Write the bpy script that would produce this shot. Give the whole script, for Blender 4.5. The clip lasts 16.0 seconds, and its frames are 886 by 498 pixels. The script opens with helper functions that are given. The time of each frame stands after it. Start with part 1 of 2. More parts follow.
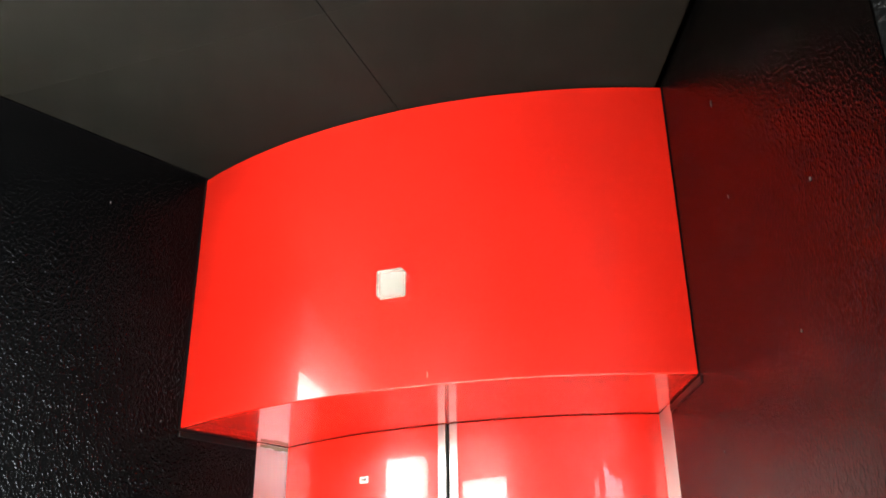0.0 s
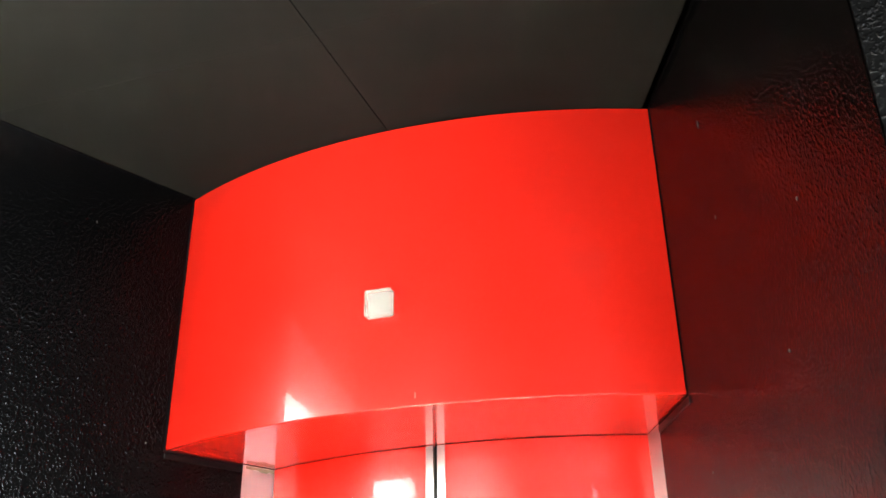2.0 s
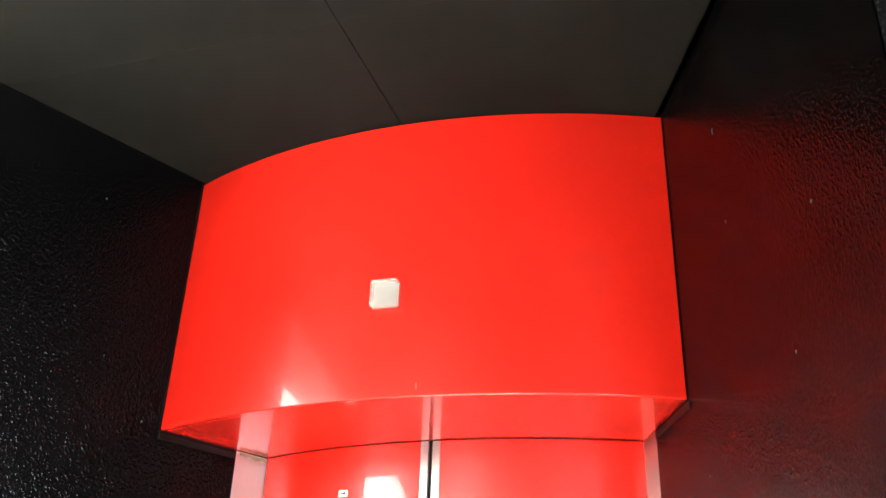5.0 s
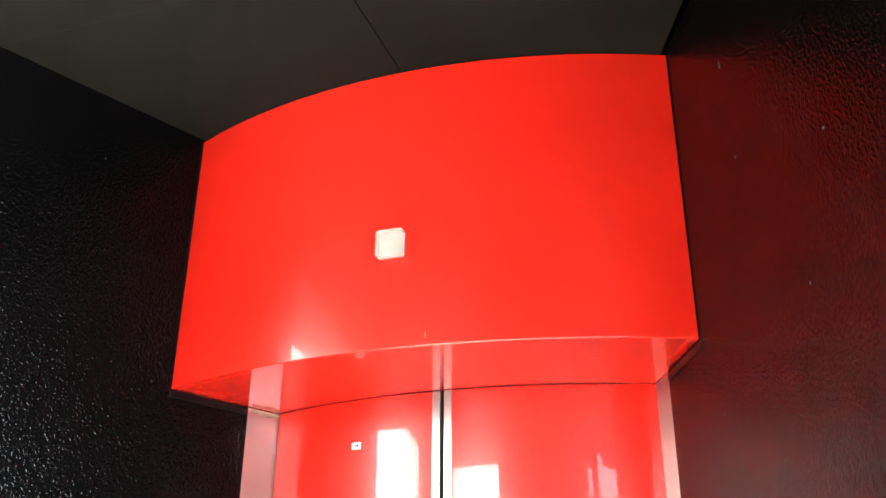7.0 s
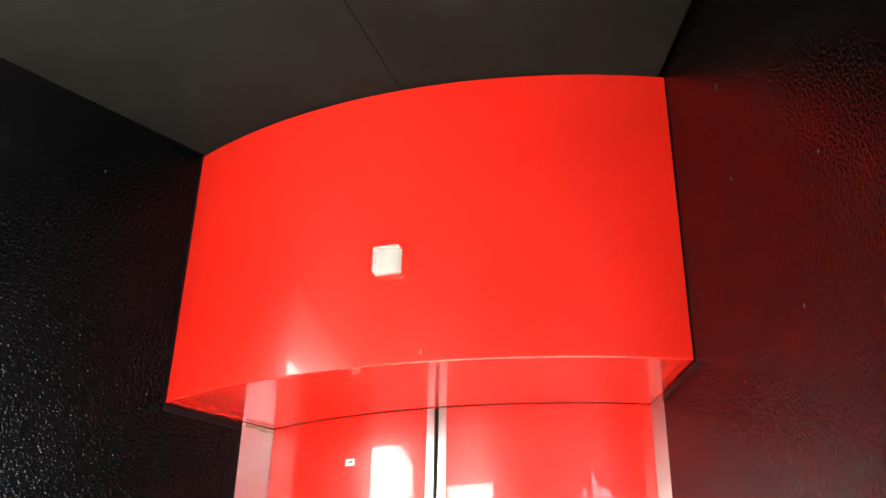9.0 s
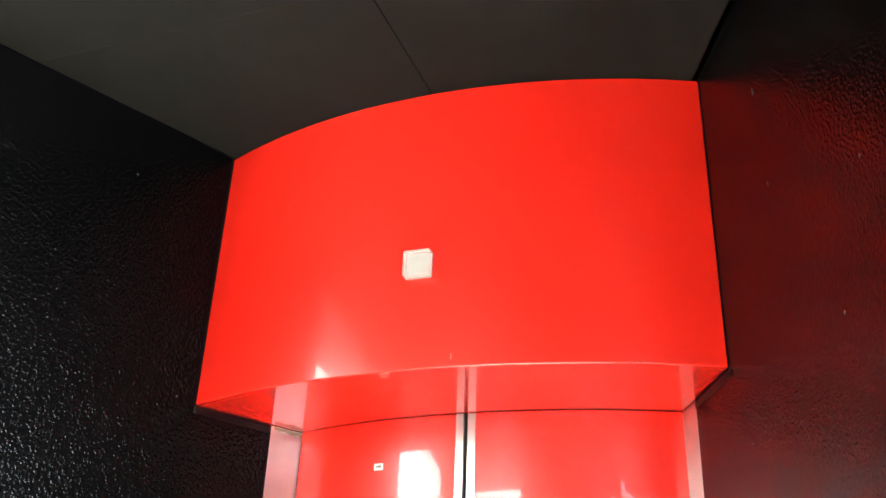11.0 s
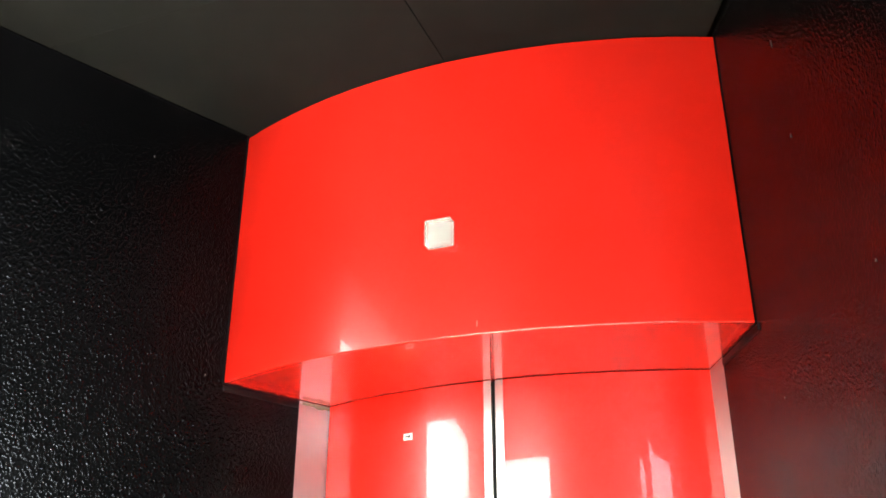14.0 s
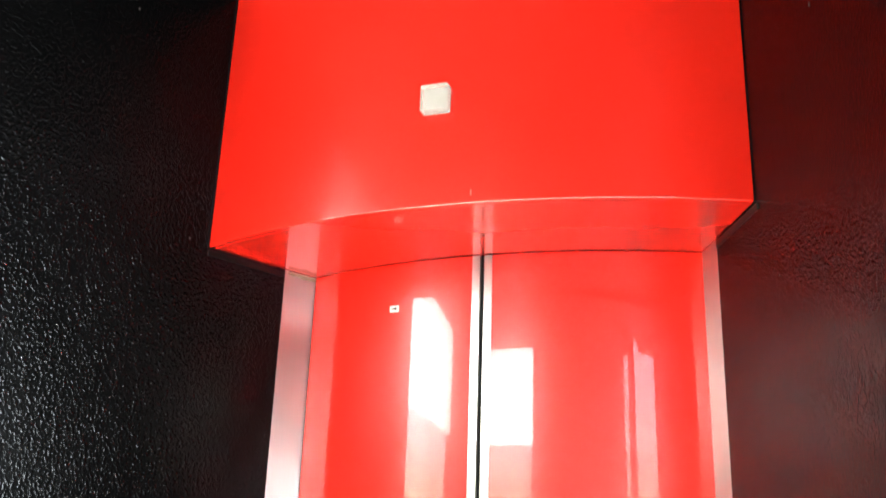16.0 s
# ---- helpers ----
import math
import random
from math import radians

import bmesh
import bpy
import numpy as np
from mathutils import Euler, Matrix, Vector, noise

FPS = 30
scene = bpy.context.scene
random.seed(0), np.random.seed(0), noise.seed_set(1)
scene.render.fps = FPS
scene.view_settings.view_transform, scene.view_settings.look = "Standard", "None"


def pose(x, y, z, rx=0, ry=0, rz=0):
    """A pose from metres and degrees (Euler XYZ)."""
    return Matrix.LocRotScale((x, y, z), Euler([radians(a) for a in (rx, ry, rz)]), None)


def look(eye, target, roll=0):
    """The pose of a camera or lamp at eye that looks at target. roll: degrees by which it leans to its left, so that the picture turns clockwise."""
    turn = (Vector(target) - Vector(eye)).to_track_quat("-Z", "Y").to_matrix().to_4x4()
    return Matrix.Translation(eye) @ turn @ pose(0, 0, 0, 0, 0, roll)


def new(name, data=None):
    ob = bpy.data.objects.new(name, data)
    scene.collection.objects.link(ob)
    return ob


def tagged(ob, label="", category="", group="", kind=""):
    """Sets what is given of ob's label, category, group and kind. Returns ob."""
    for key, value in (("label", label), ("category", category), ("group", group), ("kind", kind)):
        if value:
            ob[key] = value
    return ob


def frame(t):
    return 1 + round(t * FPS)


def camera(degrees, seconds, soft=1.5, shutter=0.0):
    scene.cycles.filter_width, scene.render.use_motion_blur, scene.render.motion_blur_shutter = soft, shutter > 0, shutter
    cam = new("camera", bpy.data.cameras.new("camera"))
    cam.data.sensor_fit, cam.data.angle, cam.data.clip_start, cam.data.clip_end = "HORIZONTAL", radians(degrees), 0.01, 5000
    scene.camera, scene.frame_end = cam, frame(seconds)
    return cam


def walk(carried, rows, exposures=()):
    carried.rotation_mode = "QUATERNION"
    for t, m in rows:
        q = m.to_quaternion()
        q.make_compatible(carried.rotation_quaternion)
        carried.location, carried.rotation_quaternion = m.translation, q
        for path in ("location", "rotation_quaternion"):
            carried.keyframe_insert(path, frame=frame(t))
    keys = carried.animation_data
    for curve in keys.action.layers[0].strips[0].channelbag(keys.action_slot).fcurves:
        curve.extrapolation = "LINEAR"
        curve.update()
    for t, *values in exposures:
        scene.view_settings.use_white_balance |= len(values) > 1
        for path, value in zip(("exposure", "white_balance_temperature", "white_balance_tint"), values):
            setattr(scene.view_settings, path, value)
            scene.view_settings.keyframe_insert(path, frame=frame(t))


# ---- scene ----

# ---------------------------------------------------------------- camera
cam = camera(52.7, 16.0, soft=1.6, shutter=0.4)
PATH = [  # seconds, place, turn
    (0.0, 0.9479, -2.3569, 1.5002, 114.139, 0.644, 20.225),
    (0.5, 0.9396, -2.3601, 1.4969, 114.600, 0.520, 20.189),
    (1.0, 0.9440, -2.3813, 1.4875, 114.626, 1.430, 20.336),
    (1.5, 0.9335, -2.3491, 1.4892, 114.980, 1.247, 19.893),
    (2.0, 0.9461, -2.3515, 1.4967, 115.534, 0.875, 19.500),
    (2.5, 0.9393, -2.3549, 1.4969, 114.967, 1.080, 19.312),
    (3.0, 0.9424, -2.3577, 1.4894, 115.937, 0.314, 19.279),
    (5.5, 0.8967, -2.3332, 1.4245, 116.705, -2.027, 17.547),
    (6.0, 0.8964, -2.3093, 1.4274, 115.298, -1.229, 17.982),
    (6.5, 0.8959, -2.3114, 1.4326, 114.815, -0.145, 18.673),
    (7.0, 0.8904, -2.3027, 1.4134, 114.105, -0.324, 18.902),
    (7.5, 0.8970, -2.2973, 1.4174, 113.767, -0.386, 18.799),
    (8.0, 0.8968, -2.2978, 1.4200, 114.178, -0.148, 18.349),
    (8.5, 0.8966, -2.3008, 1.4202, 114.866, -1.187, 17.996),
    (9.0, 0.8974, -2.3070, 1.4106, 115.217, -1.061, 18.475),
    (11.5, 0.8723, -2.3025, 1.4107, 115.551, -2.165, 19.818),
    (12.0, 0.8708, -2.3047, 1.4087, 115.510, -1.915, 20.034),
    (12.5, 0.8727, -2.3126, 1.4197, 114.600, -0.278, 20.849),
    (13.0, 0.8594, -2.3292, 1.3950, 114.334, 0.199, 20.555),
    (13.5, 0.8519, -2.3243, 1.3813, 114.238, -0.844, 20.436),
    (14.0, 0.8437, -2.3069, 1.3961, 113.864, -0.061, 21.343),
    (14.5, 0.8228, -2.3060, 1.3696, 112.050, -0.906, 20.937),
    (15.0, 0.8073, -2.2836, 1.3665, 110.373, -0.460, 20.899),
    (15.5, 0.8034, -2.2591, 1.3571, 109.817, -1.340, 20.522),
    (16.0, 0.7916, -2.2329, 1.3314, 107.619, -1.952, 19.553),
]
walk(cam, [(t, pose(x, y, z, rx, ry, rz)) for t, x, y, z, rx, ry, rz in PATH],
     exposures=[(0.0, 4.38, 6900, 10), (16.0, 4.38, 6900, 10)])

# ---------------------------------------------------------------- plan
SOFFIT_Z, CEILING_Z = 2.15, 3.045
FASCIA_R, FASCIA_Y = 1.970, 1.800        # radius and centre of the curved front
DOOR_R, DOOR_Y = 1.707, 1.982
HALF = 0.80                               # the front meets the side walls here, at y = 0
LEFT_SLOPE = 0.420
SLOPE = 0.3924                            # the side walls lean out by this much a metre
LEFT_END_Y, RIGHT_END_Y, BACK_Y, WINDOW_X, EAST_X = -0.90, -1.03, -3.60, -1.47, 3.40
HEAD_Z, SILL_Z, HIGH_Z, EAST_HEAD_Z = 2.66, 0.06, 2.86, 1.96
SIDE = pose(WINDOW_X, -1.0, 0, 0, 0, -4.4)   # the plane of the side window; it runs along its own -y


def wall_x(y, side):
    return side * (HALF - (SLOPE if side > 0 else LEFT_SLOPE if y < 0 else 0.402) * y)


# ---------------------------------------------------------------- light
world = bpy.data.worlds.new("sky")
scene.world = world
world.use_nodes = True
wn = world.node_tree.nodes
sky = wn.new("ShaderNodeTexSky")
sky.sky_type, sky.sun_disc = "NISHITA", False
sky.sun_elevation, sky.sun_rotation = radians(41), radians(263)
wn["Background"].inputs["Strength"].default_value = 0.10
world.node_tree.links.new(sky.outputs["Color"], wn["Background"].inputs["Color"])


def window_light(name, width, height, place, power, colour):
    lamp = bpy.data.lights.new(name, "AREA")
    lamp.shape, lamp.size, lamp.size_y, lamp.energy, lamp.color = "RECTANGLE", width, height, power, colour
    ob = new(name, lamp)
    ob.matrix_world = place
    return ob


sun = bpy.data.lights.new("sun", "SUN")
sun.energy, sun.angle, sun.color = 3.8, radians(0.5), (1.0, 0.95, 0.88)
new("sun", sun).matrix_world = look((-8, -3, 7), (0, -2, 0))
# daylight in the two glazed openings
window_light("window_light", 2.0, 0.75, SIDE @ look((-0.03, -1.06, 2.355), (5, -1.06, 2.355)), 4.75, (1.0, 0.97, 0.92))
window_light("window_light", 0.98, 0.70, look((-0.56, BACK_Y - 0.03, 2.30), (-0.56, 5, 2.30)), 2.6, (1.0, 0.985, 0.96))
window_light("window_light", 1.36, 0.88, look((2.50, BACK_Y - 0.04, 2.39), (2.50, 5, 2.39)), 0.60, (1.0, 0.95, 0.85))
window_light("window_light", 1.96, 1.20, look((EAST_X + 0.03, -2.35, 1.24), (-5, -2.35, 1.24)), 47.0, (0.76, 0.89, 1.0))


# ---------------------------------------------------------------- materials
def material(name):
    m = bpy.data.materials.new(name)
    m.use_nodes = True
    return m, m.node_tree.nodes, m.node_tree.links, m.node_tree.nodes["Principled BSDF"]


def noise_tex(n, l, scale, detail=4.0, rough=0.55, stretch=(1, 1, 1)):
    co, mp, tx = n.new("ShaderNodeTexCoord"), n.new("ShaderNodeMapping"), n.new("ShaderNodeTexNoise")
    mp.inputs["Scale"].default_value = stretch
    tx.inputs["Scale"].default_value, tx.inputs["Detail"].default_value, tx.inputs["Roughness"].default_value = scale, detail, rough
    l.new(co.outputs["Object"], mp.inputs["Vector"])
    l.new(mp.outputs["Vector"], tx.inputs["Vector"])
    return tx


def mix_colour(n, l, fac, a, b, lo=0.3, hi=0.7):
    ramp = n.new("ShaderNodeValToRGB")
    ramp.color_ramp.elements[0].position, ramp.color_ramp.elements[1].position = lo, hi
    ramp.color_ramp.elements[0].color, ramp.color_ramp.elements[1].color = (*a, 1), (*b, 1)
    l.new(fac, ramp.inputs["Fac"])
    return ramp.outputs["Color"]


def to_range(n, l, fac, lo, hi):
    r = n.new("ShaderNodeMapRange")
    r.inputs["To Min"].default_value, r.inputs["To Max"].default_value = lo, hi
    l.new(fac, r.inputs["Value"])
    return r.outputs["Result"]


def bump(n, l, height, strength, distance):
    b = n.new("ShaderNodeBump")
    b.inputs["Strength"].default_value, b.inputs["Distance"].default_value = strength, distance
    l.new(height, b.inputs["Height"])
    return b


def red_lacquer():
    m, n, l, p = material("red_lacquer")
    big = noise_tex(n, l, 2.2, 3)
    l.new(mix_colour(n, l, big.outputs["Fac"], (0.360, 0.0077, 0.0041), (0.382, 0.0091, 0.0048)), p.inputs["Base Color"])
    smear = noise_tex(n, l, 9, 5, 0.6, (1, 1, 0.4))
    l.new(to_range(n, l, smear.outputs["Fac"], 0.20, 0.28), p.inputs["Roughness"])
    p.inputs["Specular IOR Level"].default_value = 0.32
    p.inputs["Coat Weight"].default_value, p.inputs["Coat Roughness"].default_value, p.inputs["Coat IOR"].default_value = 0.86, 0.015, 1.42
    wave = noise_tex(n, l, 3.0, 2)
    l.new(bump(n, l, wave.outputs["Fac"], 0.05, 0.004).outputs["Normal"], p.inputs["Coat Normal"])
    return m


def stipple(name, scale, depth, roughness, spec):
    """Roller-textured gloss paint: soft lumps about a centimetre wide with a finer peel on them."""
    m, n, l, p = material(name)
    big = noise_tex(n, l, 1.7, 4)
    l.new(mix_colour(n, l, big.outputs["Fac"], (0.0004, 0.0004, 0.0004), (0.0008, 0.0007, 0.0007)), p.inputs["Base Color"])
    lumps = noise_tex(n, l, scale, 1.5, 0.5, (1, 1, 0.9))
    crest = n.new("ShaderNodeMapRange")
    crest.interpolation_type = "SMOOTHSTEP"
    crest.inputs["From Min"].default_value, crest.inputs["From Max"].default_value = 0.43, 0.72
    l.new(lumps.outputs["Fac"], crest.inputs["Value"])
    peel = noise_tex(n, l, scale * 1.8, 2, 0.55)
    add = n.new("ShaderNodeMath")
    add.operation = "MULTIPLY_ADD"
    add.inputs[1].default_value = 0.10
    l.new(peel.outputs["Fac"], add.inputs[0])
    l.new(crest.outputs["Result"], add.inputs[2])
    l.new(bump(n, l, add.outputs["Value"], 1.0, depth).outputs["Normal"], p.inputs["Normal"])
    l.new(to_range(n, l, big.outputs["Fac"], roughness - 0.03, roughness + 0.03), p.inputs["Roughness"])
    p.inputs["Specular IOR Level"].default_value = spec
    return m


def paint(name, a, b, roughness, scale=3.0, grain=220, depth=0.0006, spec=0.5):
    m, n, l, p = material(name)
    p.inputs["Specular IOR Level"].default_value = spec
    big = noise_tex(n, l, scale, 5)
    l.new(mix_colour(n, l, big.outputs["Fac"], a, b), p.inputs["Base Color"])
    fine = noise_tex(n, l, grain, 3)
    l.new(bump(n, l, fine.outputs["Fac"], 0.35, depth).outputs["Normal"], p.inputs["Normal"])
    l.new(to_range(n, l, fine.outputs["Fac"], roughness - 0.06, roughness + 0.06), p.inputs["Roughness"])
    return m


def brushed_steel():
    m, n, l, p = material("brushed_steel")
    p.inputs["Metallic"].default_value = 1.0
    hair = noise_tex(n, l, 60, 4, 0.6, (8, 8, 0.15))
    l.new(mix_colour(n, l, hair.outputs["Fac"], (0.47, 0.445, 0.42), (0.51, 0.485, 0.46)), p.inputs["Base Color"])
    l.new(to_range(n, l, hair.outputs["Fac"], 0.27, 0.33), p.inputs["Roughness"])
    tg = n.new("ShaderNodeTangent")
    tg.direction_type, tg.axis = "RADIAL", "Z"
    p.inputs["Anisotropic"].default_value = 0.9
    l.new(tg.outputs["Tangent"], p.inputs["Tangent"])
    return m


def glass(name, colour):
    m, n, l, p = material(name)
    p.inputs["Base Color"].default_value = (*colour, 1)
    p.inputs["Roughness"].default_value, p.inputs["Transmission Weight"].default_value, p.inputs["IOR"].default_value = 0.01, 1.0, 1.45
    return m


def glowing(name, colour, strength):
    m, n, l, p = material(name)
    p.inputs["Base Color"].default_value = (*colour, 1)
    p.inputs["Emission Color"].default_value, p.inputs["Emission Strength"].default_value = (*colour, 1), strength
    return m


def milky():
    m, n, l, p = material("milky_plastic")
    tx = noise_tex(n, l, 30, 3)
    l.new(mix_colour(n, l, tx.outputs["Fac"], (0.68, 0.655, 0.61), (0.74, 0.715, 0.67)), p.inputs["Base Color"])
    p.inputs["Roughness"].default_value = 0.12
    p.inputs["Emission Color"].default_value, p.inputs["Emission Strength"].default_value = (1.0, 0.88, 0.73, 1), 0.0075
    p.inputs["Transmission Weight"].default_value, p.inputs["IOR"].default_value = 0.91, 1.4
    return m


RED, STEEL = red_lacquer(), brushed_steel()
COARSE = stipple("coarse_black_stipple", 114, 0.00072, 0.22, 0.11)
FINE = stipple("fine_black_stipple", 138, 0.00056, 0.25, 0.14)
HEAVY = stipple("heavy_black_stipple", 105, 0.0015, 0.32, 0.30)
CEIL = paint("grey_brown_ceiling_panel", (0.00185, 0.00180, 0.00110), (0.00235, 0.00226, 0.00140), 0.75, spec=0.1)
TRIM = paint("pale_joint_trim", (0.0052, 0.0050, 0.0037), (0.0060, 0.0058, 0.0043), 0.7, spec=0.1)
DARK = paint("black_slot_paint", (0.002, 0.002, 0.002), (0.003, 0.003, 0.003), 0.9, spec=0.0)
RUBBER = paint("black_rubber", (0.004, 0.004, 0.004), (0.006, 0.006, 0.006), 0.6, spec=0.15)
GLOSS = paint("black_gloss_paint", (0.0010, 0.0009, 0.0009), (0.0016, 0.0014, 0.0013), 0.32, spec=0.16)
PLASTER = paint("grey_plaster", (0.16, 0.155, 0.15), (0.20, 0.195, 0.185), 0.75)
FLOOR = paint("pale_stone_floor", (0.48, 0.46, 0.42), (0.58, 0.56, 0.52), 0.5, 6.0, 90)
GROUND = paint("asphalt", (0.045, 0.045, 0.044), (0.065, 0.064, 0.062), 0.9, 0.8, 40)
FRAME = paint("anthracite_frame", (0.03, 0.03, 0.032), (0.045, 0.045, 0.048), 0.4)
CREAM = paint("cream_enamel", (0.74, 0.70, 0.58), (0.80, 0.76, 0.64), 0.35)
# shade of the slit above the doors, put into a dark red colour
GAP_SHADE = paint("dark_red_gap_shade", (0.055, 0.002, 0.0015), (0.075, 0.003, 0.002), 0.6, spec=0.1)
PALE_MARK = paint("pale_mark_paint", (0.38, 0.03, 0.022), (0.40, 0.04, 0.03), 0.5, 90)
MILKY = milky()
GLUE = paint("dried_glue", (0.10, 0.075, 0.045), (0.16, 0.12, 0.07), 0.6, 60)
LENS = paint("pale_grey_diffuser", (0.25, 0.25, 0.25), (0.29, 0.29, 0.285), 0.35, 40)
STICKER = paint("white_sticker", (0.46, 0.44, 0.40), (0.50, 0.48, 0.44), 0.4, 60)
INK = paint("black_ink", (0.012, 0.012, 0.012), (0.02, 0.02, 0.02), 0.5)
PANE, CABGLASS = glass("window_glass", (0.97, 0.99, 0.98)), glass("cab_glass", (0.93, 0.98, 0.96))
CABLIGHT = glowing("cab_light", (1.0, 0.96, 0.84), 0.2)


# ---------------------------------------------------------------- mesh helpers
def part(name, bm, mat, parent=None, label="", smooth=False):
    bmesh.ops.recalc_face_normals(bm, faces=bm.faces)
    me = bpy.data.meshes.new(name)
    bm.to_mesh(me)
    bm.free()
    me.materials.append(mat)
    if smooth:
        for f in me.polygons:
            f.use_smooth = True
        me.set_sharp_from_angle(angle=radians(11))
    ob = new(name, me)
    ob.parent = parent
    return tagged(ob, label)


def thing(name, label, category, place=(0, 0, 0), group="", kind=""):
    ob = new(name)
    ob.location = place
    ob.empty_display_size = 0.1
    return tagged(ob, label, category, group, kind)


def prism(outline, z0, z1, bevel=0.0):
    """An upright prism over a plan outline."""
    bm = bmesh.new()
    low = [bm.verts.new((x, y, z0)) for x, y in outline]
    top = [bm.verts.new((x, y, z1)) for x, y in outline]
    bm.faces.new(low), bm.faces.new(top)
    for i in range(len(low)):
        j = (i + 1) % len(low)
        bm.faces.new((low[i], low[j], top[j], top[i]))
    if bevel:
        bmesh.ops.bevel(bm, geom=list(bm.edges), offset=bevel, segments=2, affect="EDGES", profile=0.6)
    return bm


def block(x0, x1, y0, y1, z0, z1, bevel=0.0):
    return prism([(x0, y0), (x1, y0), (x1, y1), (x0, y1)], z0, z1, bevel)


def sweep(profile, centre_y, a0, a1, steps):
    """A closed profile of (radius, z) turned about an upright axis at (0, centre_y); angle 0 faces -y."""
    bm = bmesh.new()
    rings = []
    for k in range(steps + 1):
        a = a0 + (a1 - a0) * k / steps
        rings.append([bm.verts.new((r * math.sin(a), centre_y - r * math.cos(a), z)) for r, z in profile])
    whole = abs(abs(a1 - a0) - 2 * math.pi) < 1e-6
    for k in range(steps):
        for i in range(len(profile)):
            j = (i + 1) % len(profile)
            bm.faces.new((rings[k][i], rings[k + 1][i], rings[k + 1][j], rings[k][j]))
    if whole:
        bmesh.ops.remove_doubles(bm, verts=bm.verts, dist=1e-5)
    else:
        bm.faces.new(rings[0]), bm.faces.new(rings[-1][::-1])
    return bm


def rounded(r0, r1, z0, z1, c, n=3):
    """A profile r0..r1 by z0..z1 with rounded corners of radius c."""
    out = []
    for r, z, a in ((r1 - c, z1 - c, 0), (r0 + c, z1 - c, 90), (r0 + c, z0 + c, 180), (r1 - c, z0 + c, 270)):
        for k in range(n + 1):
            t = radians(a + 90 * k / n)
            out.append((r + c * math.cos(t), z + c * math.sin(t)))
    return out


def clip(poly, nx, ny, d):
    """Keeps the part of a plan polygon where nx*x + ny*y <= d."""
    out = []
    for i, a in enumerate(poly):
        b = poly[(i + 1) % len(poly)]
        da, db = nx * a[0] + ny * a[1] - d, nx * b[0] + ny * b[1] - d
        if da <= 0:
            out.append(a)
        if da * db < 0:
            s = da / (da - db)
            out.append((a[0] + s * (b[0] - a[0]), a[1] + s * (b[1] - a[1])))
    return out


LEAN = math.hypot(1, SLOPE)
# ---------------------------------------------------------------- setting
tagged(part("ground", block(-400, 400, -400, 400, -0.35, -0.25), GROUND), "dark grey asphalt ground around the building", "ground", kind="structure")
tagged(part("floor", block(-2.0, 3.6, -3.85, 0.62, -0.15, 0.0), FLOOR), "pale stone floor of the sunlit lift lobby", "floor", kind="structure")

# side walls: thick slabs that lean out towards the lobby
for name, side, end, mat, label in (("wall_left", -1, LEFT_END_Y, COARSE, "glossy black wall with a coarse stipple beside the lift"),
                                    ("wall_right", 1, RIGHT_END_Y, FINE, "glossy black wall with a fine stipple beside the lift")):
    th = 0.14
    plan = [(wall_x(0.62, side), 0.62), (wall_x(0, side), 0), (wall_x(end, side), end),
            (wall_x(end, side) + side * th, end + th * SLOPE), (wall_x(0.62, side) + side * th, 0.62)]
    tagged(part(name, prism(plan, 0.0, CEILING_Z + 0.12), mat), label, "wall", kind="structure")

TOP = CEILING_Z + 0.12
for name, box, mat, label in (
        ("wall_left_return", (-1.66, -1.22, -1.0, -0.86, 0.0, TOP), COARSE, "short black stippled wall beside the window"),
        ("wall_right_return", (1.208, EAST_X, RIGHT_END_Y - 0.004, RIGHT_END_Y + 0.12, 0.0, TOP), HEAVY, "black stippled wall turning away from the lift"),
        ("wall_back", (-1.95, -1.07, BACK_Y - 0.15, BACK_Y, 0.0, TOP), PLASTER, "grey plaster wall beside the tall window"),
        ("wall_back", (-0.05, 1.80, BACK_Y - 0.15, BACK_Y, 0.0, TOP), PLASTER, "grey plaster wall opposite the lift"),
        ("wall_back", (3.20, EAST_X + 0.15, BACK_Y - 0.15, BACK_Y, 0.0, TOP), PLASTER, "grey plaster wall beside the tall window"),
        ("wall_back_lintel", (-1.07, -0.05, BACK_Y - 0.15, BACK_Y, HEAD_Z, TOP), PLASTER, "grey plaster wall above the tall window"),
        ("wall_back_lintel", (1.80, 3.20, BACK_Y - 0.15, BACK_Y, HIGH_Z, TOP), PLASTER, "grey plaster wall above the tall window"),
        ("wall_back_apron", (-1.07, -0.05, BACK_Y - 0.15, BACK_Y, 0.0, SILL_Z), PLASTER, "grey plaster wall below the tall window"),
        ("wall_back_apron", (1.80, 3.20, BACK_Y - 0.15, BACK_Y, 0.0, SILL_Z), PLASTER, "grey plaster wall below the tall window"),
        ("wall_east", (EAST_X, EAST_X + 0.15, -1.35, RIGHT_END_Y + 0.12, 0.0, TOP), PLASTER, "grey plaster end wall of the lobby"),
        ("wall_east", (EAST_X, EAST_X + 0.15, BACK_Y, -3.35, 0.0, TOP), PLASTER, "grey plaster end wall of the lobby"),
        ("wall_east_lintel", (EAST_X, EAST_X + 0.15, -3.35, -1.35, EAST_HEAD_Z, TOP), PLASTER, "grey plaster wall above the end window")):
    tagged(part(name, block(*box), mat), label, "wall", kind="structure")
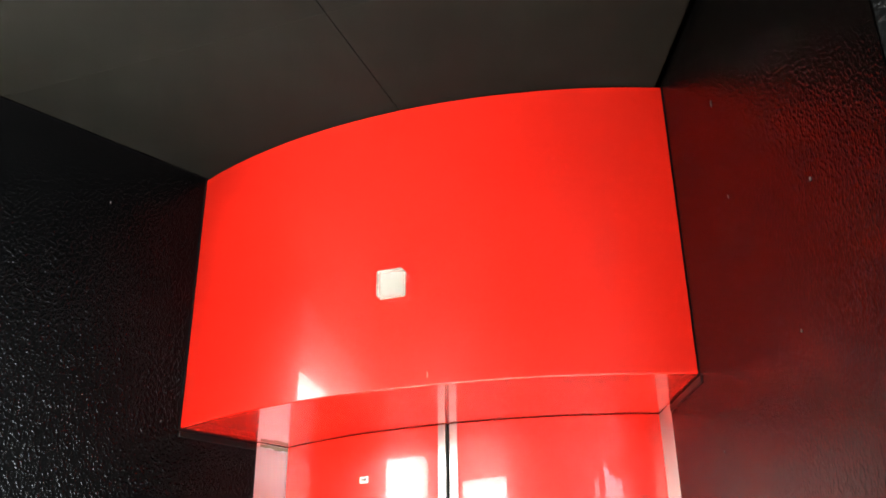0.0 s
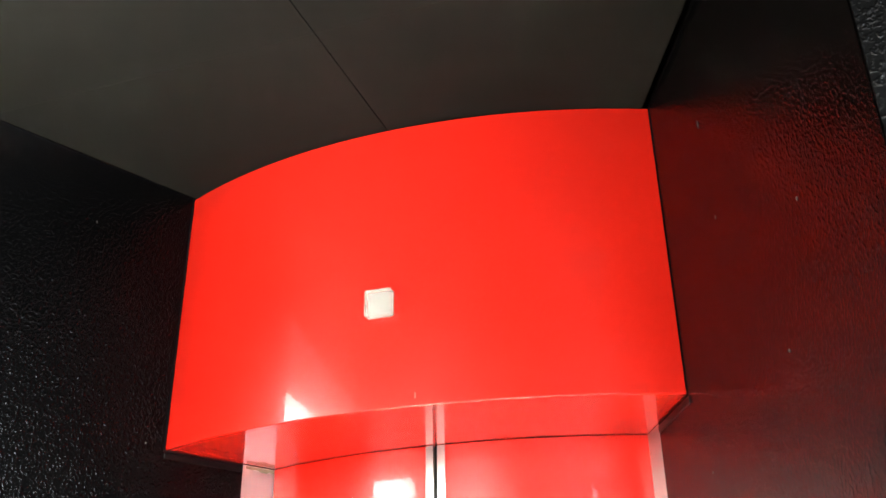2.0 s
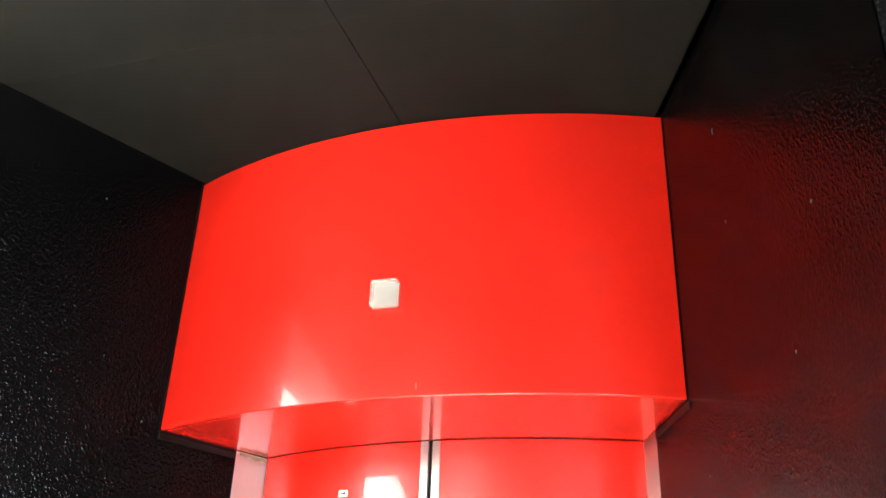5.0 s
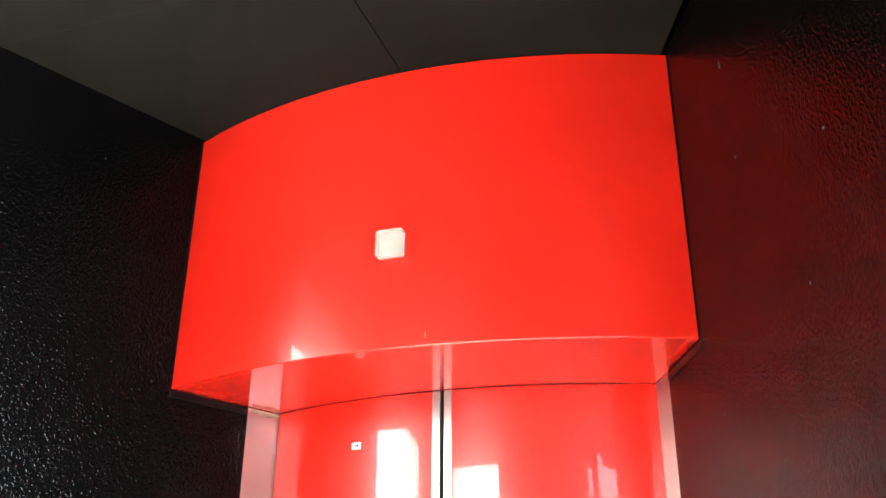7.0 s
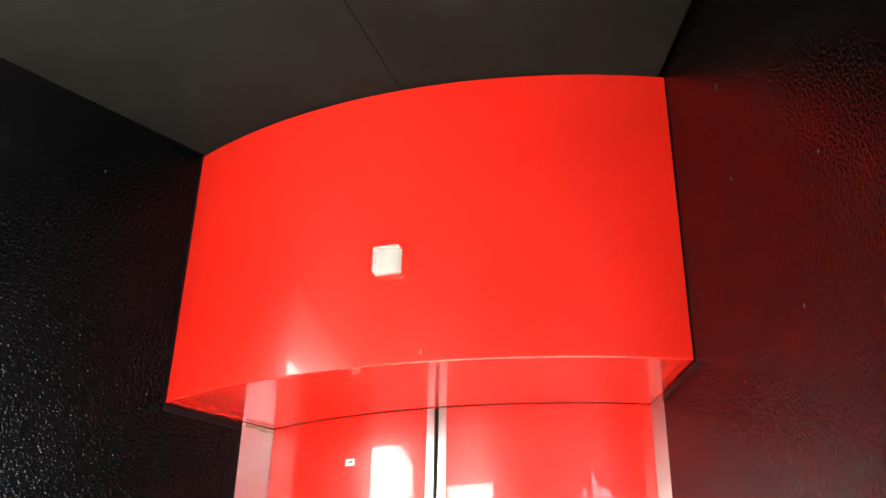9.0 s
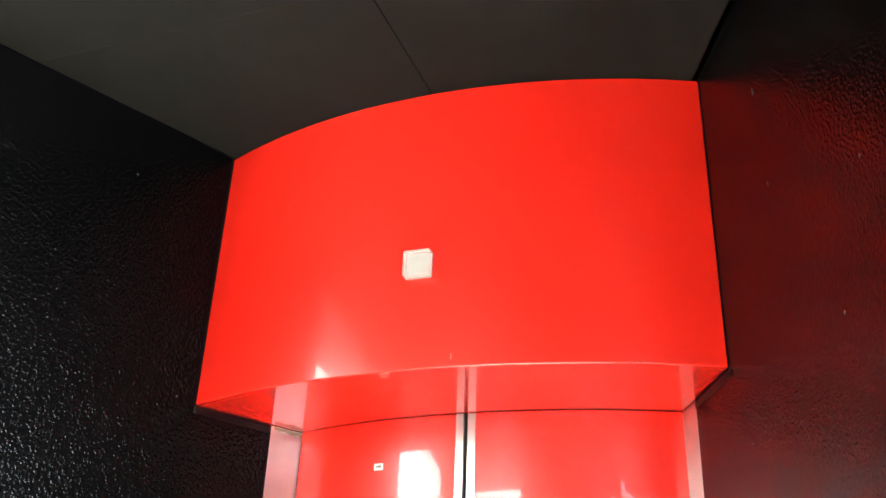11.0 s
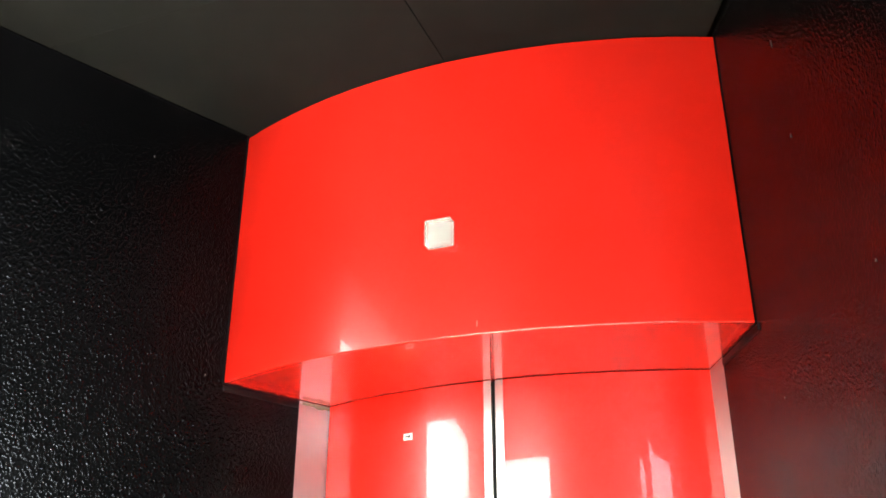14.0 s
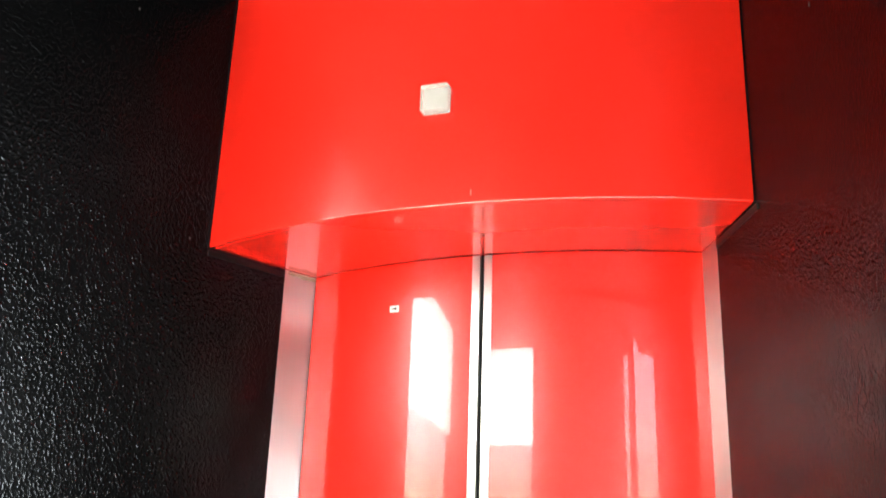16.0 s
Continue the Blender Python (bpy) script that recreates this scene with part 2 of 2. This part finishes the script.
for name, box, label in (
        ("wall_window_lintel", (-0.15, 0.0, -2.08, 0.0, HEAD_Z + 0.08, TOP), "grey plaster wall above the side window"),
        ("wall_window_apron", (-0.15, 0.0, -2.08, 0.0, 0.0, SILL_Z), "grey plaster wall below the side window"),
        ("wall_window_pier", (-0.15, 0.0, -2.61, -2.08, 0.0, TOP), "grey plaster pier between two windows")):
    tagged(part(name, block(*box), PLASTER), label, "wall", kind="structure").matrix_world = SIDE


def glazing(name, u0, u1, head, place, label):
    """A framed pane in an opening, along its own x."""
    w = thing(name, label, "window", kind="structure")
    w.matrix_world = place
    f = 0.045
    for a0, a1, z0, z1 in ((u0, u0 + f, SILL_Z, head), (u1 - f, u1, SILL_Z, head), (u0 + f, u1 - f, SILL_Z, SILL_Z + f), (u0 + f, u1 - f, head - f, head)):
        part("window_frame", block(a0, a1, -0.12, -0.06, z0, z1, 0.003), FRAME, w)
    pane = part("pane", block(u0 + f, u1 - f, -0.095, -0.087, SILL_Z + f, head - f), PANE, w)
    pane.visible_shadow = False


glazing("window_1", 0.0, 2.08, HEAD_Z + 0.08, SIDE @ pose(0, 0, 0, 0, 0, -90), "wide side window with a dark frame")
glazing("window_2", -1.07, -0.05, HEAD_Z, pose(0, BACK_Y, 0), "tall window with a dark frame")
glazing("window_4", 1.35, 3.35, EAST_HEAD_Z, pose(EAST_X, 0, 0, 0, 0, -90) @ pose(0, 0.18, 0), "wide end window with a dark frame")
glazing("window_3", 1.80, 3.20, HIGH_Z, pose(0, BACK_Y, 0), "tall window with a dark frame and a wide post")
part("post", block(1.92, 2.06, -0.025, -0.002, SILL_Z, HIGH_Z, 0.003), FRAME, bpy.data.objects["window_3"])
# unseen mask at the window head, added to give its door reflection a spike
mask_outline = [(1.80, HIGH_Z), (1.80, 2.66), (1.92, 2.66), (2.06, HIGH_Z - 0.01), (2.19, 2.70), (3.20, 2.64), (3.20, HIGH_Z)]
bm = prism(mask_outline, 0.0, 0.02)
bm.transform(Matrix.Translation((0, -0.003, 0)) @ Matrix.Rotation(radians(90), 4, "X"))
part("valance", bm, FRAME, bpy.data.objects["window_3"], "dark slanting mask added to shape the window's reflection")

# ceiling: dark panels with open joints under a black deck, held off the walls by a slot
bm = bmesh.new()
joint, fine, slot, t = 0.0013, 0.0007, 0.020, 0.018
for i in range(-2, 4):
    for k in range(-4, 2):
        x0, y0 = 0.012 + 1.2 * i, -0.667 + 1.2 * k
        poly = [(x0 + joint, y0 + fine), (x0 + 1.2 - joint, y0 + fine), (x0 + 1.2 - joint, y0 + 1.2 - fine), (x0 + joint, y0 + 1.2 - fine)]
        for side in (-1, 1):
            poly = clip(poly, side, SLOPE if side > 0 else LEFT_SLOPE, HALF - slot * LEAN * (0.15 if side < 0 else 1)) if poly and y0 + 1.2 > RIGHT_END_Y else poly
        poly = clip(poly, -1, 0, 1.62) if poly else poly
        poly = clip(poly, 1, 0, EAST_X - 0.01) if poly else poly
        poly = clip(poly, 0, -1, 3.59) if poly else poly
        poly = clip(poly, 0, 1, 0.6) if poly else poly
        if len(poly) > 2:
            piece = prism(poly, CEILING_Z, CEILING_Z + t, 0.0012)
            tmp = bpy.data.meshes.new("panel")
            piece.to_mesh(tmp)
            piece.free()
            bm.from_mesh(tmp)
            bpy.data.meshes.remove(tmp)
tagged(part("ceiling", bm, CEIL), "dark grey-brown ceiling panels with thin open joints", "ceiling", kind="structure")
tagged(part("ceiling_trim", block(-1.05, 1.03, -0.6684, -0.6656, CEILING_Z - 0.0005, CEILING_Z + 0.006), TRIM), "thin paler trim in a ceiling joint", "trim", kind="structure")
tagged(part("ceiling_deck", block(-2.0, 3.6, -3.8, 0.7, CEILING_Z + 0.06, CEILING_Z + 0.16), DARK), "black deck above the ceiling panels", "ceiling", kind="structure")

# ---------------------------------------------------------------- lift portal
portal = thing("lift_portal", "curved glossy red lift front between black walls", "lift front")
gap = 0.003
phi = math.asin((HALF - gap) / FASCIA_R)
part("fascia", sweep(rounded(FASCIA_R - 0.025, FASCIA_R, SOFFIT_Z, CEILING_Z - 0.003, 0.0042), FASCIA_Y, -phi, phi, 96), RED, portal, "curved glossy red front panel", smooth=True)


def soffit_outline():
    r = FASCIA_R - 0.0252
    ph = math.asin((HALF - gap) / r)
    pts = [(r * math.sin(a), FASCIA_Y - r * math.cos(a)) for a in np.linspace(-ph, ph, 49)]
    ye = 0.44
    return pts + [(wall_x(ye, 1) - gap, ye), (wall_x(ye, -1) + gap, ye)]


part("soffit", prism(soffit_outline(), SOFFIT_Z + 0.001, SOFFIT_Z + 0.02), RED, portal, "mirror-glossy red underside")
for side in (-1, 1):
    y0, y1, proud = 0.279, 0.408, 0.0006
    n = (-side / LEAN, -SLOPE / LEAN)
    plan = [(wall_x(y, side) + n[0] * d, y + n[1] * d) for y, d in ((y0, proud), (y1, proud), (y1, -0.02), (y0, -0.02))]
    jamb = part("jamb", prism(plan, 0.002, SOFFIT_Z - 0.001), STEEL, portal, "brushed steel door jamb")
    if side < 0:
        # brownish glue left along the head of the jamb, with an uneven lower edge
        rnd = random.Random(4)
        ys = np.linspace(y0 + 0.012, y1 - 0.004, 12)
        glue = bmesh.new()
        rows = []
        for y in ys:
            low = SOFFIT_Z - 0.012 - 0.007 * rnd.random()
            rows.append([glue.verts.new((wall_x(y, side) + n[0] * d, y + n[1] * d, z)) for d, z in ((proud, low), (proud + 0.0006, low), (proud + 0.0006, SOFFIT_Z - 0.003), (proud, SOFFIT_Z - 0.003))])
        for a, b in zip(rows, rows[1:]):
            for k in range(4):
                glue.faces.new((a[k], b[k], b[(k + 1) % 4], a[(k + 1) % 4]))
        glue.faces.new(rows[0]), glue.faces.new(rows[-1][::-1])
        part("glue_residue", glue, GLUE, jamb, "dried brownish glue residue")
    # matt black strip where the cladding stops short of the front, with a thin rounded bead below the underside
    def along(y0, y1, d0, d1):
        return [(wall_x(y, side) + n[0] * d, y + n[1] * d) for y, d in ((y0, d0), (y0, d1), (y1, d1), (y1, d0))]
    part("gap_strip", prism(along(-0.0065, -0.001, -0.004, 0.0015), SOFFIT_Z - 0.008, CEILING_Z - 0.003), DARK, portal, "matt black gap strip")
    part("gap_strip", prism(along(-0.001, 0.277, -0.004, 0.0015), SOFFIT_Z - 0.008, SOFFIT_Z + 0.001), DARK, portal, "matt black gap strip")
    part("bead", prism(along(-0.018 if side > 0 else -0.003, 0.277, -0.004, 0.0042), SOFFIT_Z - 0.028, SOFFIT_Z - 0.0085, 0.0035), GLOSS, portal, "thin rounded black bead", smooth=True)
# rail takes the gap's shadow colour, so the slit reads dark red
part("guide_rail", sweep(rounded(DOOR_R - 0.08, DOOR_R - 0.0305, SOFFIT_Z - 0.05, SOFFIT_Z, 0.002), DOOR_Y, -0.37, 0.37, 40), GAP_SHADE, portal, "door guide rail in the dark red of the shaded gap")
a = math.asin(0.104 / FASCIA_R)
part("scuff", sweep(rounded(FASCIA_R - 0.001, FASCIA_R + 0.0005, 2.171, 2.188, 0.0006, 1), FASCIA_Y, a - 0.0009, a + 0.0009, 2), PALE_MARK, portal, "small pale upright mark")

# unseen plug behind the front, above the doors, added to stop sky light leaking
r_in = FASCIA_R - 0.026
plan = [(r_in * math.sin(a), FASCIA_Y - r_in * math.cos(a)) for a in np.linspace(-0.40, 0.40, 25)]
plan += [(wall_x(0.62, 1) + 0.05, 0.62), (wall_x(0.62, -1) - 0.05, 0.62)]
tagged(part("bulkhead", prism(plan, SOFFIT_Z + 0.022, TOP), DARK), "unseen dark plug blocking sky light behind the red lift front", "wall", kind="structure")
# unseen plugs behind the jambs, added for the same leak
for side in (-1, 1):
    plan = [(side * 0.62, 0.43), (wall_x(0.43, side) - side * 0.0, 0.43), (wall_x(0.62, side), 0.62), (side * 0.56, 0.62)]
    tagged(part("door_pocket", prism(plan, 0.0, SOFFIT_Z), DARK), "unseen dark plug blocking sky light behind the steel door jamb", "wall", kind="structure")

# ---------------------------------------------------------------- lift doors
SEAM = 0.0005


def door_angle(x):
    return math.asin(x / DOOR_R)


def lift_door(side):
    d = thing("lift_door", "closed curved red lacquered sliding lift door", "lift door", group="lift doors")
    far, near, edge = (0.6345 if side < 0 else 0.6417), 0.0315, 0.0068
    a = sorted((door_angle(SEAM + side * far), door_angle(SEAM + side * near)))
    part("panel", sweep(rounded(DOOR_R - 0.03, DOOR_R, 0.012, SOFFIT_Z - 0.0012, 0.0006), DOOR_Y, a[0], a[1], 40), RED, d, smooth=True)
    a = sorted((door_angle(SEAM + side * (near - 0.0003)), door_angle(SEAM + side * edge)))
    part("edge_profile", sweep(rounded(DOOR_R - 0.03, DOOR_R + 0.0015, 0.012, SOFFIT_Z - 0.0008, 0.0012), DOOR_Y, a[0], a[1], 3), STEEL, d, "bright steel edge profile", smooth=True)
    a = sorted((door_angle(SEAM + side * edge), door_angle(SEAM + side * 0.0004)))
    part("rubber_seal", sweep(rounded(DOOR_R - 0.028, DOOR_R - 0.012, 0.012, SOFFIT_Z - 0.0008, 0.0008), DOOR_Y, a[0], a[1], 2), RUBBER, d, "black rubber seal", smooth=True)
    return d


doors = [lift_door(-1), lift_door(1)]
# small sticker on the door with a dark mark
a = door_angle(-0.2955)
st = part("sticker", sweep(rounded(DOOR_R + 0.0002, DOOR_R + 0.0010, 1.990, 2.011, 0.0003, 1), DOOR_Y, a - 0.0097, a + 0.0097, 4), STICKER, doors[0], "small white sticker with a dark mark")
part("mark", sweep([(DOOR_R + 0.0009, 1.9985), (DOOR_R + 0.0014, 1.9985), (DOOR_R + 0.0014, 2.0035), (DOOR_R + 0.0009, 2.0035)], DOOR_Y, a - 0.0058, a + 0.0058, 4), INK, st)
part("mark", sweep([(DOOR_R + 0.0009, 1.996), (DOOR_R + 0.0016, 1.996), (DOOR_R + 0.0016, 2.006), (DOOR_R + 0.0009, 2.006)], DOOR_Y, a + 0.0012, a + 0.0050, 3), INK, st)

# ---------------------------------------------------------------- lamp box on the front
lamp = thing("indicator_lamp", "square milky-white plastic indicator lamp on the red front", "lamp", (0.003, FASCIA_Y - FASCIA_R, 2.4525))
s, depth = 0.0395, 0.036
body = block(-s, s, -depth, -0.0005, -s, s)
bmesh.ops.bevel(body, geom=list(body.edges), offset=0.005, segments=4, affect="EDGES", profile=0.5)
part("housing", body, MILKY, lamp, "translucent frosted plastic cover", smooth=True)
plate = block(-0.034, 0.034, -0.0095, -0.0045, -0.034, 0.034, 0.001)
part("diffuser", plate, LENS, lamp, "white diffuser inside the cover")

# dried paint runs and chips on the side walls; paler colour stands for their glint
CHIP_GLINT = paint("paint_chip_glint", (0.016, 0.012, 0.011), (0.024, 0.018, 0.016), 0.5, 200)
for side, y, z, w, h in ((1, -0.346, 2.738, 0.005, 0.024), (1, -0.361, 2.468, 0.004, 0.012), (1, -0.105, 1.925, 0.004, 0.006),
                         (1, -0.600, 2.047, 0.006, 0.008), (1, -0.742, 2.293, 0.006, 0.009), (-1, -0.312, 2.828, 0.005, 0.008), (-1, -0.064, 2.161, 0.005, 0.007)):
    chip = bmesh.new()
    bmesh.ops.create_uvsphere(chip, u_segments=10, v_segments=6, radius=1.0)
    turn = Matrix.Translation((wall_x(y, side), y, z)) @ Matrix.Rotation(side * math.atan(SLOPE), 4, "Z")
    chip.transform(turn @ Matrix.Diagonal((0.0018, w / 2, h / 2, 1)))
    part("paint_run", chip, CHIP_GLINT, bpy.data.objects["wall_right" if side > 0 else "wall_left"], smooth=True)

# ---------------------------------------------------------------- lift cab behind the doors
cab = thing("lift_cab", "round glass lift cab with a bright ceiling", "lift cab", (0, 0, 0))
CY, CR = 1.18, 0.74
part("cab_floor", sweep([(0.001, -0.02), (CR, -0.02), (CR, 0.005), (0.001, 0.005)], CY, 0, 2 * math.pi, 48), FLOOR, cab)
part("ceiling_ring", sweep(rounded(CR - 0.16, CR, 2.16, 2.24, 0.02), CY, 0, 2 * math.pi, 64), CREAM, cab, "cream ceiling ring", smooth=True)
part("light_panel", sweep([(0.001, 2.19), (CR - 0.17, 2.19), (CR - 0.17, 2.21), (0.001, 2.21)], CY, 0, 2 * math.pi, 48), CABLIGHT, cab, "glowing round light panel")
part("header", sweep(rounded(DOOR_R - 0.10, DOOR_R - 0.04, 2.06, 2.14, 0.004), DOOR_Y, -0.35, 0.35, 24), FRAME, cab, "dark curved door header", smooth=True)
for a in (60, 120, 180, 240, 300):
    t0 = radians(a)
    post = bmesh.new()
    bmesh.ops.create_cone(post, cap_ends=True, segments=36, radius1=0.022, radius2=0.022, depth=2.155,
                          matrix=Matrix.Translation((CR * 0.97 * math.sin(t0), CY - CR * 0.97 * math.cos(t0), 1.0825)))
    part("post", post, STEEL, cab, smooth=True)
for a in (60, 120, 180, 240):
    part("glass_panel", sweep([(CR - 0.006, 0.01), (CR + 0.004, 0.01), (CR + 0.004, 2.155), (CR - 0.006, 2.155)], CY, radians(a + 2.2), radians(a + 57.8), 12), CABGLASS, cab, smooth=True)
part("handrail", sweep(rounded(CR - 0.075, CR - 0.045, 0.90, 0.93, 0.012), CY, radians(95), radians(265), 40), STEEL, cab, "round steel handrail", smooth=True)
for a in (110, 180, 250):
    t0 = radians(a)
    stub = bmesh.new()
    bmesh.ops.create_cone(stub, cap_ends=True, segments=16, radius1=0.008, radius2=0.008, depth=0.06,
                          matrix=Matrix.Translation(((CR - 0.035) * math.sin(t0), CY - (CR - 0.035) * math.cos(t0), 0.915)) @ Matrix.Rotation(-t0, 4, "Z") @ Matrix.Rotation(radians(90), 4, "X"))
    part("rail_stub", stub, STEEL, cab, smooth=True)
box_turn = Matrix.Translation((0.30, CY + 0.42, 1.98)) @ Matrix.Rotation(radians(-35), 4, "Z")
bracket = block(-0.07, 0.07, -0.03, 0.03, -0.07, 0.05, 0.012)
bracket.transform(box_turn)
unit = part("camera_unit", bracket, FRAME, cab, "small dark ceiling unit with a pale front")
arm = block(-0.02, 0.02, -0.02, 0.02, 0.05, 0.19, 0.004)
arm.transform(box_turn)
part("arm", arm, STEEL, unit)
face = block(-0.05, 0.05, -0.036, -0.0302, -0.05, 0.03, 0.002)
face.transform(box_turn)
part("front_plate", face, CREAM, unit)
